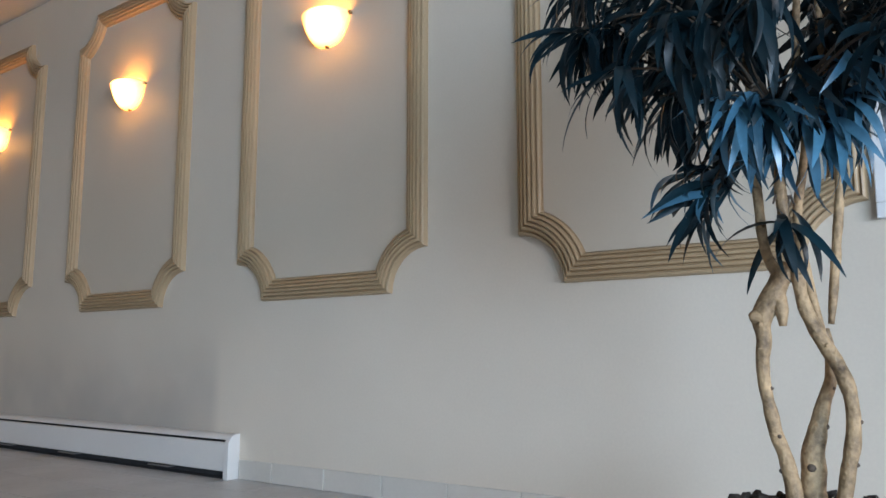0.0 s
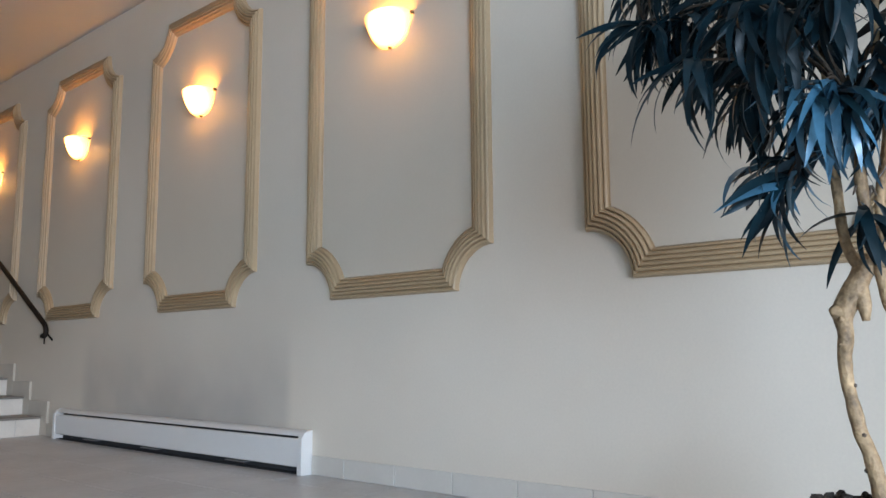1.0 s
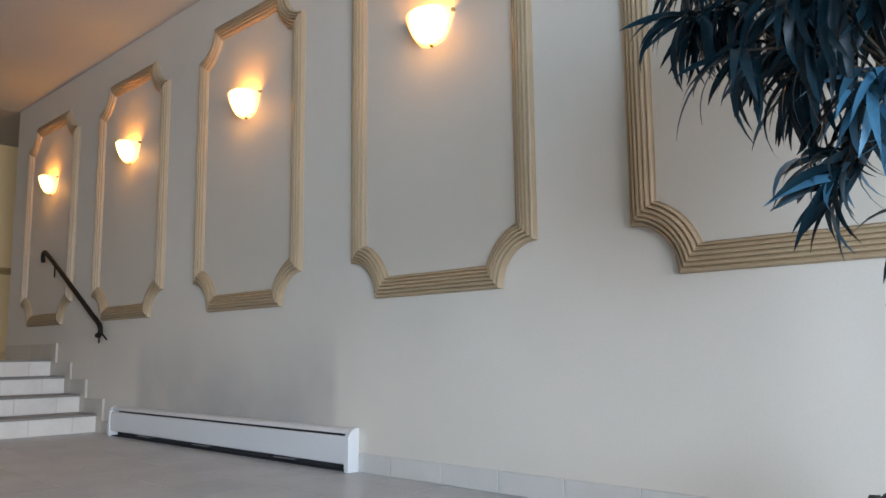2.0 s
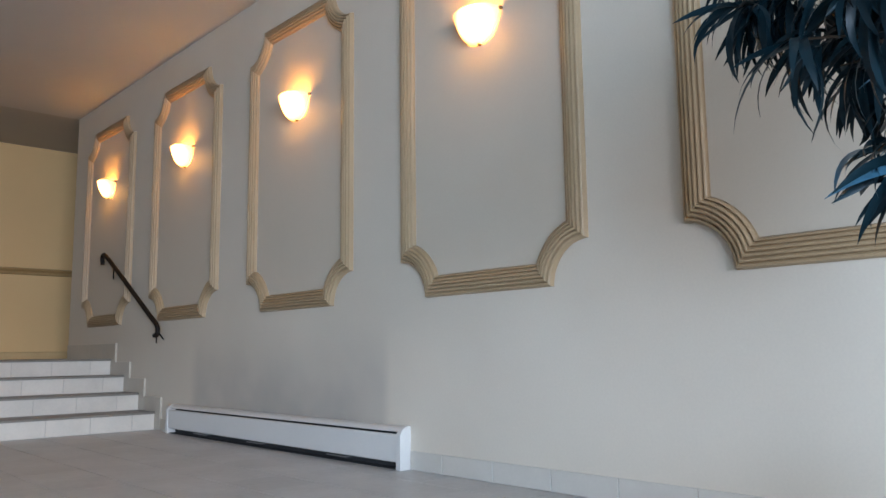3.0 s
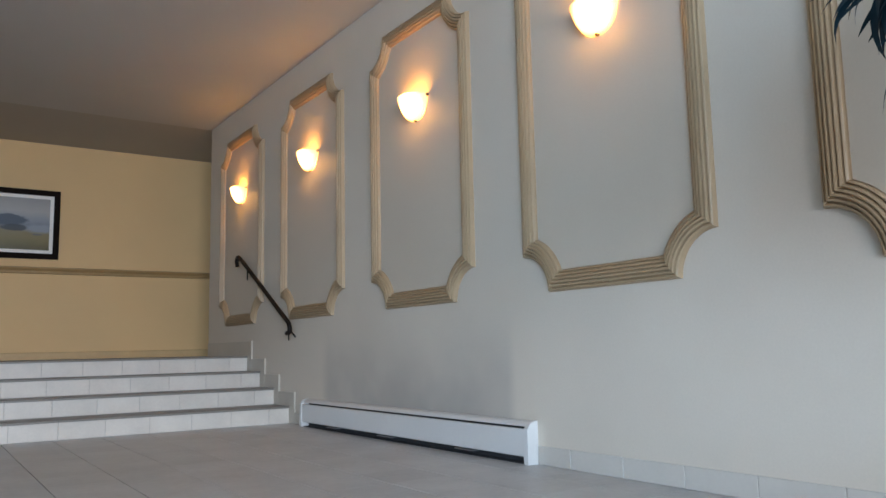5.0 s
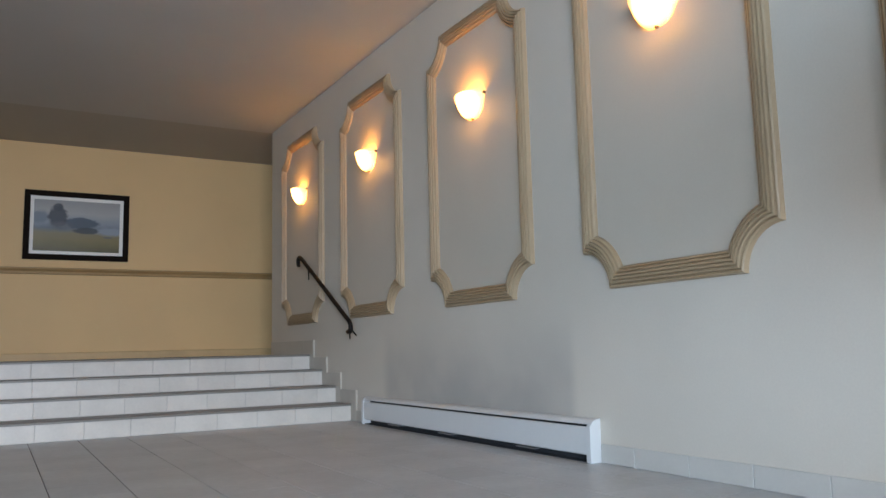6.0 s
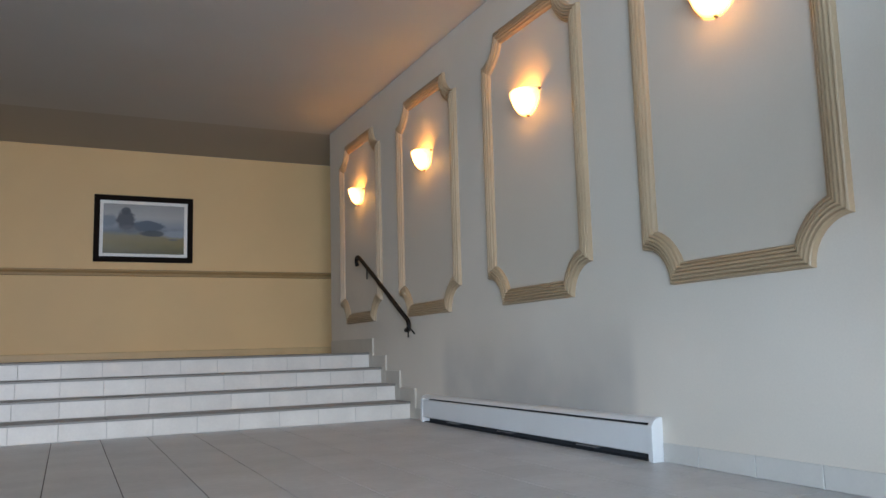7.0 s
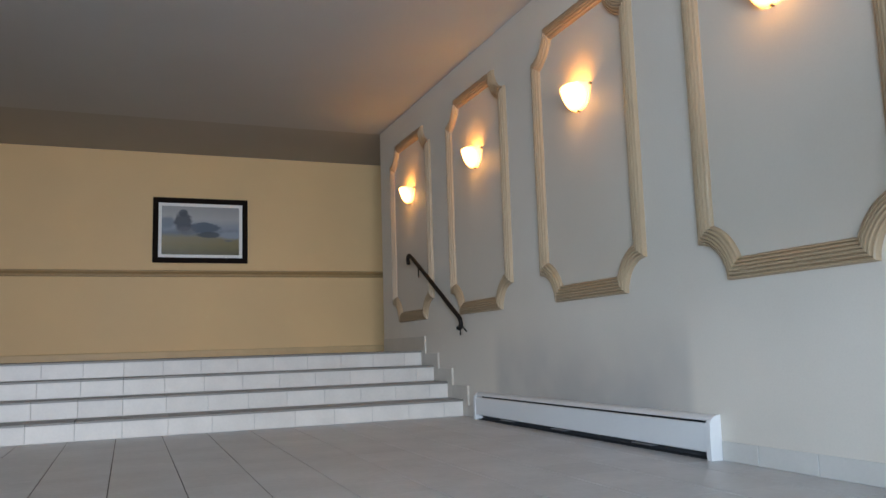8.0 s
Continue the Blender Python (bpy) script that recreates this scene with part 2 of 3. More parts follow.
def structure():
    S = dict(kind="structure")
    tagged(link("wall_panelled", boxed((0, FRONT_Y, -0.1), (0.22, END_Y, CEIL_Z)), WALL), "off-white painted lobby wall with soot above the heater", "wall", **S)
    tagged(link("wall_corridor", boxed((LEFT_X, BACK_Y, LAND - 0.1), (3.2, BACK_Y + 0.2, CEIL_Z)), YELLOW), "warm yellow-beige painted corridor wall", "wall", **S)
    bm = bmesh.new()
    box(bm, (LEFT_X - 0.2, FRONT_Y, -0.1), (LEFT_X, BACK_Y + 0.2, 0.3))
    box(bm, (LEFT_X - 0.2, FRONT_Y, 2.4), (LEFT_X, BACK_Y + 0.2, CEIL_Z))
    for y0, y1 in ((FRONT_Y, -6.4), (-2.4, BACK_Y + 0.2)):
        box(bm, (LEFT_X - 0.2, y0, 0.3), (LEFT_X, y1, 2.4))
    tagged(link("wall_left", bm, mat("left_wall_paint", (0.62, 0.55, 0.42), 0.6)), "plain beige side wall with a window", "wall", **S)
    side = empty("window_2", (LEFT_X - 0.1, -4.4, 0.3), "white-framed side window", "window", **S)
    for k in range(3):
        y = -2.0 + k * 1.98
        part("window_frame", boxed((-0.04, y, 0), (0.04, y + 0.04, 2.1), 0.003), WHITE_FRAME, side)
        if k < 2:
            g = part("pane", boxed((-0.005, y + 0.04, 0.04), (0.005, y + 1.98, 2.06)), GLASS, side)
            g.visible_shadow = False
    part("window_sill", boxed((-0.08, -1.96, 0), (0.08, 1.96, 0.04), 0.003), WHITE_FRAME, side)
    part("window_head", boxed((-0.04, -1.96, 2.06), (0.04, 1.96, 2.1), 0.003), WHITE_FRAME, side)
    tagged(link("wall_corridor_end", boxed((3.2, END_Y - 0.3, LAND - 0.1), (3.4, BACK_Y + 0.2, CEIL_Z)), YELLOW), "plain yellow-beige end wall of the corridor", "wall", **S)
    tagged(link("wall_corridor_near", boxed((0.22, END_Y - 0.2, LAND - 0.1), (3.2, END_Y, CEIL_Z)), YELLOW), "plain yellow-beige near wall of the corridor", "wall", **S)
    tagged(link("ceiling", boxed((LEFT_X - 0.2, FRONT_Y - 0.2, CEIL_Z), (0.22, END_Y, CEIL_Z + 0.2)), CEIL), "plain off-white painted lobby ceiling", "ceiling", **S)
    tagged(link("ceiling_corridor", boxed((LEFT_X - 0.2, END_Y, CEIL_Z + 0.004), (3.4, BACK_Y + 0.2, CEIL_Z + 0.2)), CEIL_HALL), "taupe corridor ceiling, darker than the lobby's", "ceiling", **S)
    # front wall round the glazed entrance
    bm = bmesh.new()
    box(bm, (LEFT_X, FRONT_Y - 0.2, 2.5), (0.22, FRONT_Y, CEIL_Z))
    box(bm, (LEFT_X, FRONT_Y - 0.2, -0.1), (-5.85, FRONT_Y, 2.5))
    box(bm, (-1.15, FRONT_Y - 0.2, -0.1), (0.22, FRONT_Y, 2.5))
    tagged(link("wall_front", bm, WALL), "painted front wall round the glazed entrance", "wall", **S)
    win = empty("window_1", (-3.5, FRONT_Y - 0.1, 0), "glazed aluminium entrance front", "window", **S)
    for k in range(5):
        x = -2.32 + k * 1.16
        part("mullion", boxed((x - 0.03, -0.05, 0), (x + 0.03, 0.05, 2.5), 0.004), ALU, win)
        if k < 4:
            g = part("pane", boxed((x + 0.03, -0.006, 0.06), (x + 1.13, 0.006, 2.44)), GLASS, win)
            g.visible_shadow = False
    part("window_frame", box(boxed((-2.29, -0.05, 0), (2.29, 0.05, 0.06)), (-2.29, -0.05, 2.44), (2.29, 0.05, 2.5)), ALU, win)
    tagged(link("ground", box(boxed((-400, -400, -0.5), (400, -7.45, -0.12)), (-400, -7.45, -0.5), (-6.65, 400, -0.12)), PAVE), "grey outdoor paving", "ground", **S)


structure()


# ---- panel mouldings ----
def reeded_profile(width=0.116, reeds=6, crown=0.046, groove=0.015):
    """The moulding's section, (in from the outer edge, height): round reeds on a crowned back."""
    pts = [(0, 0), (0, 0.010)]
    w = width / reeds
    for k in range(reeds):
        for f in (0.06, 0.26, 0.5, 0.74, 0.94):
            d = (k + f) * w
            back = 0.011 + (crown - 0.011) * math.sin(math.pi * min(1, 0.10 + 0.86 * d / width)) ** 0.8
            pts.append((d, back - groove * (2 * abs(f - 0.5) / 0.88) ** 5))
    return pts + [(width, 0.010), (width, 0)]


PROFILE = reeded_profile()
HALF, BOT, TOP, NOTCH = 0.655, 0.937, 3.030, 0.208


def sweep(lines):
    """Joins the profile's lines (one list of (y, z) a line) into one moulding piece."""
    bm = bmesh.new()
    rows = [[bm.verts.new((-h, y, z)) for y, z in pts] for (d, h), pts in zip(PROFILE, lines)]
    for a, b in zip(rows, rows[1:]):
        for i in range(len(a) - 1):
            bm.faces.new((a[i], a[i + 1], b[i + 1], b[i]))
    for i in (0, -1):
        bm.faces.new([r[i] for r in rows])
    return bm


def panel_moulding(y):
    """A tall moulded panel with scooped corners, on the wall's face."""
    e = empty("wall_panel_moulding", (0, y, BOT), "tan reeded wall panel moulding with scooped corners", "moulding", "panel mouldings on the wall")
    H = TOP - BOT
    reach = [math.sqrt((NOTCH + d) ** 2 - d * d) for d, h in PROFILE]
    for s in (-1, 1):
        part("stile", sweep([[(s * (HALF - d), r), (s * (HALF - d), H - r)] for (d, h), r in zip(PROFILE, reach)]), MOULD, e)
        for top in (0, 1):
            lines = []
            for (d, h), r in zip(PROFILE, reach):
                R, a0 = NOTCH + d, math.asin(d / (NOTCH + d))
                arc = []
                for k in range(13):
                    a = a0 + (math.pi / 2 - 2 * a0) * k / 12
                    yy, zz = HALF - R * math.sin(a), R * math.cos(a)
                    arc.append((s * yy, H - zz if top else zz))
                lines.append(arc)
            part("scooped_corner", sweep(lines), MOULD, e)
    bm = bmesh.new()
    r = math.sqrt((NOTCH + 0.09) ** 2 - 0.09 ** 2)
    a0 = math.asin(0.09 / (NOTCH + 0.09))
    ring = []
    for sy, sz in ((-1, 0), (1, 0), (1, 1), (-1, 1)):
        arc = []
        for k in range(9):
            a = a0 + (math.pi / 2 - 2 * a0) * k / 8
            arc.append((sy * (HALF - (NOTCH + 0.09) * math.sin(a)), H - (NOTCH + 0.09) * math.cos(a) if sz else (NOTCH + 0.09) * math.cos(a)))
        ring += arc if (sy < 0) != (sz > 0) else arc[::-1]
    fr = [bm.verts.new((-0.004, q[0], q[1])) for q in ring]
    bk = [bm.verts.new((0.0, q[0], q[1])) for q in ring]
    bm.faces.new(fr)
    for k in range(len(fr)):
        bm.faces.new((fr[k], fr[(k + 1) % len(fr)], bk[(k + 1) % len(fr)], bk[k]))
    part("panel_field", bm, FIELD, e, "warm beige painted field")
    for top in (0, 1):
        part("rail", sweep([[(-HALF + r, H - d if top else d), (HALF - r, H - d if top else d)] for (d, h), r in zip(PROFILE, reach)]), MOULD, e)
    return e


PANEL_Y = [8.566, 6.766, 4.966, 3.166, 1.366]
first = panel_moulding(PANEL_Y[0])
for y in PANEL_Y[1:]:
    copy_thing(first, pose(0, y, BOT))


# ---- wall lamps ----
def wall_lamp(y):
    e = empty("wall_lamp", (0, y, 2.255), "lit half-bowl wall lamp of warm alabaster glass", "lamp", "lamps in the wall panels")
    bm = bmesh.new()
    W, D, H = 0.156, 0.118, 0.160
    prof = [(f, H * q) for f, q in ((0.06, 0.0), (0.24, 0.015), (0.38, 0.05), (0.50, 0.11), (0.61, 0.21), (0.71, 0.34), (0.80, 0.49), (0.88, 0.66), (0.95, 0.84), (1.0, 1.0))]
    rows = []
    for inner in (0, 1):
        for f, z in (reversed(prof) if inner else prof):
            w, d = W * f - 0.006 * inner, D * f - 0.006 * inner
            row = []
            for k in range(21):
                a = math.pi * k / 20
                row.append(bm.verts.new((-0.012 - max(d, 0.004) * math.sin(a) ** 0.9, max(w, 0.004) * math.cos(a), z + 0.006 * inner * (f < 0.5) + 0.010 * math.sin(a) * f)))
            rows.append(row)
    for a, b in zip(rows, rows[1:]):
        for k in range(20):
            bm.faces.new((a[k], a[k + 1], b[k + 1], b[k]))
    bm.faces.new(rows[0])
    part("glass_bowl", bm, BULB_GLASS, e, "glowing warm alabaster glass bowl", smooth=True)
    part("back_plate", boxed((-0.012, -0.05, 0.04), (0, 0.05, 0.13), 0.004), BRASS, e, "small brass back plate")
    for p in ((-0.014, -0.160, 0.148), (-0.014, 0.160, 0.148), (-0.014, 0.0, -0.002)):
        b2 = tube([(0, p[1], p[2]), (p[0] - 0.004, p[1], p[2]), (p[0] - 0.012, p[1], p[2])], [0.005, 0.011, 0.006], 3, 10)
        part("clip", b2, BRASS, e, "dark brass clip", smooth=True)
    d = bpy.data.lights.new("lamp_bulb", 'POINT')
    d.energy, d.color, d.shadow_soft_size = WATTS_LAMP, (1.0, 0.49, 0.07), 0.055
    o = new("lamp_bulb", d)
    o.parent, o.location = e, (-0.078, 0, 0.080)
    return e


first = wall_lamp(PANEL_Y[0])
for y in PANEL_Y[1:4]:
    copy_thing(first, pose(0, y, 2.255))


# ---- baseboard heater ----
def heater():
    y0, y1 = 3.768, 6.845
    e = empty("baseboard_heater", (0, (y0 + y1) / 2, 0), "long white enamelled baseboard heater on the wall", "heater")
    L = (y1 - y0) / 2
    # back plate and rounded hood
    bm = bmesh.new()
    hood = [(-0.002, 0.206), (-0.002, 0.233), (-0.016, 0.234), (-0.040, 0.227), (-0.056, 0.214), (-0.060, 0.205), (-0.057, 0.204), (-0.052, 0.212), (-0.037, 0.222), (-0.016, 0.229), (-0.006, 0.228), (-0.006, 0.206)]
    a = [bm.verts.new((x, -L + 0.02, z)) for x, z in hood]
    b = [bm.verts.new((x, L - 0.02, z)) for x, z in hood]
    for i in range(len(hood)):
        j = (i + 1) % len(hood)
        bm.faces.new((a[i], a[j], b[j], b[i]))
    bm.faces.new(a)
    bm.faces.new(b)
    part("hood", bm, ENAMEL, e)
    # coloured dark so that the slot and the gap below read as shaded
    part("back_plate", boxed((-0.005, -L + 0.02, 0.001), (-0.001, L - 0.02, 0.213)), DARK, e, "back plate, dark in place of the shade inside")
    bm = bmesh.new()
    front = [(-0.064, 0.040), (-0.070, 0.046), (-0.072, 0.182), (-0.069, 0.190), (-0.062, 0.193), (-0.062, 0.190), (-0.066, 0.187), (-0.068, 0.181), (-0.066, 0.048)]
    a = [bm.verts.new((x, -L + 0.02, z)) for x, z in front]
    b = [bm.verts.new((x, L - 0.02, z)) for x, z in front]
    for i in range(len(front)):
        j = (i + 1) % len(front)
        bm.faces.new((a[i], a[j], b[j], b[i]))
    bm.faces.new(a)
    bm.faces.new(b)
    part("front_panel", bm, ENAMEL, e)
    for s in (-1, 1):
        outline = [(0, 0.0), (0, 0.236), (-0.030, 0.234), (-0.056, 0.222), (-0.076, 0.194), (-0.079, 0.050), (-0.079, 0.012), (-0.077, 0.0)]
        bm = bmesh.new()
        ya, yb = (s * (L - 0.035), s * L)
        a = [bm.verts.new((x, ya, z)) for x, z in outline]
        b = [bm.verts.new((x, yb, z)) for x, z in outline]
        for i in range(len(outline)):
            j = (i + 1) % len(outline)
            bm.faces.new((a[i], a[j], b[j], b[i]))
        bm.faces.new(a)
        bm.faces.new(b)
        bmesh.ops.bevel(bm, geom=bm.edges[:], offset=0.002, segments=1, affect='EDGES')
        part("end_cap", bm, ENAMEL, e, "white end cap")
    # added dark sheet over the floor, as the shadow under the panel
    part("shade_strip", boxed((-0.060, -L + 0.03, 0.001), (-0.006, L - 0.03, 0.005)), DARK, e, "dark strip in place of the shade underneath")
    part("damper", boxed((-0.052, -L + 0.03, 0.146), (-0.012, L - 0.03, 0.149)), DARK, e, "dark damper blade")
    part("pipe", tube([(-0.036, -L + 0.03, 0.085), (-0.036, L - 0.03, 0.085)], [0.012, 0.012], 1, 8), FIN, e)
    fins = bmesh.new()
    k = -L + 0.10
    while k < L - 0.1:
        box(fins, (-0.058, k, 0.062), (-0.014, k + 0.002, 0.122))
        k += 0.02
    tagged(part("fins", fins, FIN, e, "row of thin metal fins"), kind="stuff")
    for yy in (-0.9, 0.1, 0.95):
        part("bracket", boxed((-0.060, yy - 0.10, 0.024), (-0.010, yy + 0.10, 0.030), 0.001), FIN, e, "dull metal bracket under the panel")
    return e


heater()


# ---- handrail ----
def handrail():
    e = empty("handrail", (-0.07, 7.8, 0.61), "dark bronze metal stair handrail on the wall", "handrail")

    def loc(y, z, x=-0.07):
        return (x + 0.07, y - 7.8, z - 0.61)
    line = [loc(8.505, 1.560), loc(8.525, 1.612), loc(8.498, 1.650), loc(8.43, 1.635), loc(8.20, 1.512), loc(7.80, 1.290), loc(7.30, 1.008), loc(7.16, 0.932), loc(7.105, 0.895), loc(7.085, 0.850), loc(7.105, 0.815), loc(7.150, 0.812)]
    part("rail", tube(line, [0.021] * len(line), 5, 10), BRONZE, e, smooth=True)
    for y, z in ((8.205, 1.50), (7.115, 0.86)):
        part("bracket", tube([loc(y, z), loc(y, z - 0.085, 0)], [0.007, 0.007], 1, 8), BRONZE, e, smooth=True)
        part("hanger", tube([loc(y, z, -0.066), loc(y, z - 0.115, -0.066)], [0.008, 0.006], 1, 8), BRONZE, e, smooth=True)
    return e


handrail()


# ---- corridor: chair rail and framed picture ----
def chair_rail():
    prof = [(0, -0.048), (-0.012, -0.048), (-0.020, -0.040), (-0.021, -0.028), (-0.010, -0.022), (-0.008, -0.006), (-0.022, 0.002), (-0.034, 0.018), (-0.036, 0.030), (-0.026, 0.038), (0, 0.042)]
    bm = bmesh.new()
    a = [bm.verts.new((LEFT_X, BACK_Y + x, 1.722 + z)) for x, z in prof]
    b = [bm.verts.new((3.2, BACK_Y + x, 1.722 + z)) for x, z in prof]
    for i in range(len(prof)):
        j = (i + 1) % len(prof)
        bm.faces.new((a[i], a[j], b[j], b[i]))
    tagged(link("chair_rail", bm, OLIVE), "olive-tan moulded chair rail along the corridor wall", "trim", kind="structure")


chair_rail()


def corridor_skirting():
    """A low painted board with a rounded top along the foot of the corridor wall."""
    prof = [(0, 0.0), (-0.014, 0.0), (-0.014, 0.078), (-0.010, 0.088), (-0.004, 0.092), (0, 0.092)]
    bm = bmesh.new()
    a, b = [[bm.verts.new((x, BACK_Y + y, LAND + z)) for y, z in prof] for x in (LEFT_X, 3.2)]
    for i in range(len(prof)):
        j = (i + 1) % len(prof)
        bm.faces.new((a[i], a[j], b[j], b[i]))
    tagged(link("baseboard_corridor", bm, SKIRTING), "dull beige painted skirting along the corridor wall", "baseboard", kind="structure")


corridor_skirting()


def painting_mat():
    """A misty river landscape: pale sky, blue-grey trees, ochre meadow, water at one side."""
    m = bpy.data.materials.new("misty_landscape")
    m.use_nodes = True
    nt = m.node_tree
    b = nt.nodes["Principled BSDF"]
    b.inputs["Roughness"].default_value = 0.35
    co = nt.nodes.new("ShaderNodeTexCoord")
    xyz = nt.nodes.new("ShaderNodeSeparateXYZ")
    nz = nt.nodes.new("ShaderNodeTexNoise")
    nz.inputs["Scale"].default_value, nz.inputs["Detail"].default_value = 7, 6
    nt.links.new(co.outputs["Generated"], nz.inputs["Vector"])
    nt.links.new(co.outputs["Generated"], xyz.inputs[0])
    mul = nt.nodes.new("ShaderNodeMath")
    mul.operation = 'MULTIPLY_ADD'
    mul.inputs[1].default_value = 0.10
    nt.links.new(nz.outputs[0], mul.inputs[0])
    nt.links.new(xyz.outputs[2], mul.inputs[2])
    ramp = nt.nodes.new("ShaderNodeValToRGB")
    stops = [(0.05, (0.095, 0.085, 0.030)), (0.28, (0.21, 0.17, 0.065)), (0.42, (0.22, 0.19, 0.10)), (0.50, (0.14, 0.17, 0.20)), (0.62, (0.26, 0.30, 0.34)), (0.80, (0.40, 0.40, 0.39)), (1.0, (0.33, 0.33, 0.32))]
    for i, (p, c) in enumerate(stops):
        el = ramp.color_ramp.elements[i] if i < 2 else ramp.color_ramp.elements.new(p)
        el.position, el.color = p, (*c, 1)
    nt.links.new(mul.outputs[0], ramp.inputs[0])
    last = ramp.outputs[0]
    warp = nt.nodes.new("ShaderNodeTexNoise")
    warp.inputs["Scale"].default_value, warp.inputs["Detail"].default_value = 11, 4
    nt.links.new(co.outputs["Generated"], warp.inputs["Vector"])
    strokes = [  # centre, half size, softness, strength, colour
        (0.06, 0.66, 0.14, 0.14, 0.5, 0.8, (0.13, 0.17, 0.21)),
        (0.54, 0.56, 0.22, 0.12, 0.25, 0.95, (0.055, 0.085, 0.12)),
        (0.90, 0.42, 0.24, 0.09, 0.5, 0.9, (0.27, 0.32, 0.37)),
        (0.27, 0.68, 0.115, 0.22, 0.25, 0.95, (0.035, 0.045, 0.06)),
        (0.27, 0.86, 0.060, 0.09, 0.3, 0.9, (0.035, 0.045, 0.06)),
        (0.30, 0.50, 0.16, 0.09, 0.6, 0.7, (0.10, 0.11, 0.125)),
        (0.60, 0.42, 0.16, 0.07, 0.3, 0.9, (0.035, 0.05, 0.06)),
        (0.86, 0.30, 0.06, 0.018, 0.4, 0.7, (0.10, 0.12, 0.13)),
    ]
    for cx, cz, rx, rz, soft, power, col in strokes:
        mp = nt.nodes.new("ShaderNodeMapping")
        mp.inputs["Location"].default_value = (-cx / rx, 0, -cz / rz)
        mp.inputs["Scale"].default_value = (1 / rx, 0, 1 / rz)
        nt.links.new(co.outputs["Generated"], mp.inputs["Vector"])
        ln = nt.nodes.new("ShaderNodeVectorMath")
        ln.operation = 'LENGTH'
        nt.links.new(mp.outputs[0], ln.inputs[0])
        wv = nt.nodes.new("ShaderNodeMath")
        wv.operation = 'MULTIPLY_ADD'
        wv.inputs[1].default_value = 0.7
        nt.links.new(warp.outputs[0], wv.inputs[0])
        nt.links.new(ln.outputs["Value"], wv.inputs[2])
        fade = nt.nodes.new("ShaderNodeMapRange")
        fade.interpolation_type = 'SMOOTHSTEP'
        for k, v in (("From Min", 1.35 - soft), ("From Max", 1.35 + soft * 0.4), ("To Min", power), ("To Max", 0.0)):
            fade.inputs[k].default_value = v
        nt.links.new(wv.outputs[0], fade.inputs["Value"])
        mx = nt.nodes.new("ShaderNodeMix")
        mx.data_type = 'RGBA'
        mx.inputs["B"].default_value = (*col, 1)
        nt.links.new(fade.outputs[0], mx.inputs["Factor"])
        nt.links.new(last, mx.inputs["A"])
        last = mx.outputs["Result"]
    nt.links.new(last, b.inputs["Base Color"])
    return m


def picture():
    x0, x1, z0, z1 = -2.655, -1.43, 1.860, 2.735
    cx, cz = (x0 + x1) / 2, (z0 + z1) / 2
    e = empty("framed_picture", (cx, BACK_Y, cz), "misty landscape picture in a dark frame with white mat", "picture")
    w, h, f, g = (x1 - x0) / 2, (z1 - z0) / 2, 0.070, 0.042
    for s in (-1, 1):
        part("frame_bar", boxed((-w, -0.035, s * h - (f if s > 0 else 0)), (w, 0, s * h + (0 if s > 0 else f)), 0.006), BLACK_FRAME, e)
        part("frame_bar", boxed((s * w - (f if s > 0 else 0), -0.035, -h + f), (s * w + (0 if s > 0 else f), 0, h - f), 0.006), BLACK_FRAME, e)
    wi, hi = w - f, h - f
    bm = bmesh.new()
    box(bm, (-wi, -0.016, hi - g), (wi, -0.010, hi))
    box(bm, (-wi, -0.016, -hi), (wi, -0.010, -hi + g))
    box(bm, (-wi, -0.016, -hi + g), (-wi + g, -0.010, hi - g))
    box(bm, (wi - g, -0.016, -hi + g), (wi, -0.010, hi - g))
    part("mat_board", bm, WHITE_MAT, e, "white mat board")
    part("print", boxed((-wi + g, -0.010, -hi + g), (wi - g, -0.004, hi - g)), painting_mat(), e, "misty blue-grey and ochre landscape print")
    return e


picture()


# ---- white framed board beside the last panel ----
def board():
    e = empty("framed_board", (0, 0.22, 1.08), "white-framed pale board hung on the wall", "picture frame")
    part("frame_bar", boxed((-0.035, -0.47, 0), (0, 0.47, 0.05), 0.005), WHITE_FRAME, e)
    part("frame_bar", boxed((-0.035, -0.47, 0.95), (0, 0.47, 1.0), 0.005), WHITE_FRAME, e)
    for s in (-1, 1):
        part("frame_bar", boxed((-0.035, s * 0.445 - 0.025, 0.05), (0, s * 0.445 + 0.025, 0.95), 0.005), WHITE_FRAME, e)
    part("liner", boxed((-0.014, -0.42, 0.05), (-0.010, 0.42, 0.95)), DARK, e, "thin dark liner")
    part("sheet", boxed((-0.018, -0.405, 0.065), (-0.015, 0.405, 0.935)), WHITE_MAT, e, "pale sheet")


board()


# ---- potted tree ----
BASE_P = Vector((TREE_X, TREE_Y, 0.0))
SIDE, AWAY = Vector((0.199, -0.980, 0)), Vector((0.980, 0.199, 0))
SOIL_Z = 0.375


def tp(u, v, w=0.0):
    """A place in the tree: u to one side, v up from the soil, w away, in hundredths of its scale."""
    k = 1 + w * 0.01 / TREE_D
    u += 0.11 * v
    return SIDE * (u * 0.0082 * k) + AWAY * (w * 0.01) + Vector((0, 0, SOIL_Z + v * 0.00905 * k))


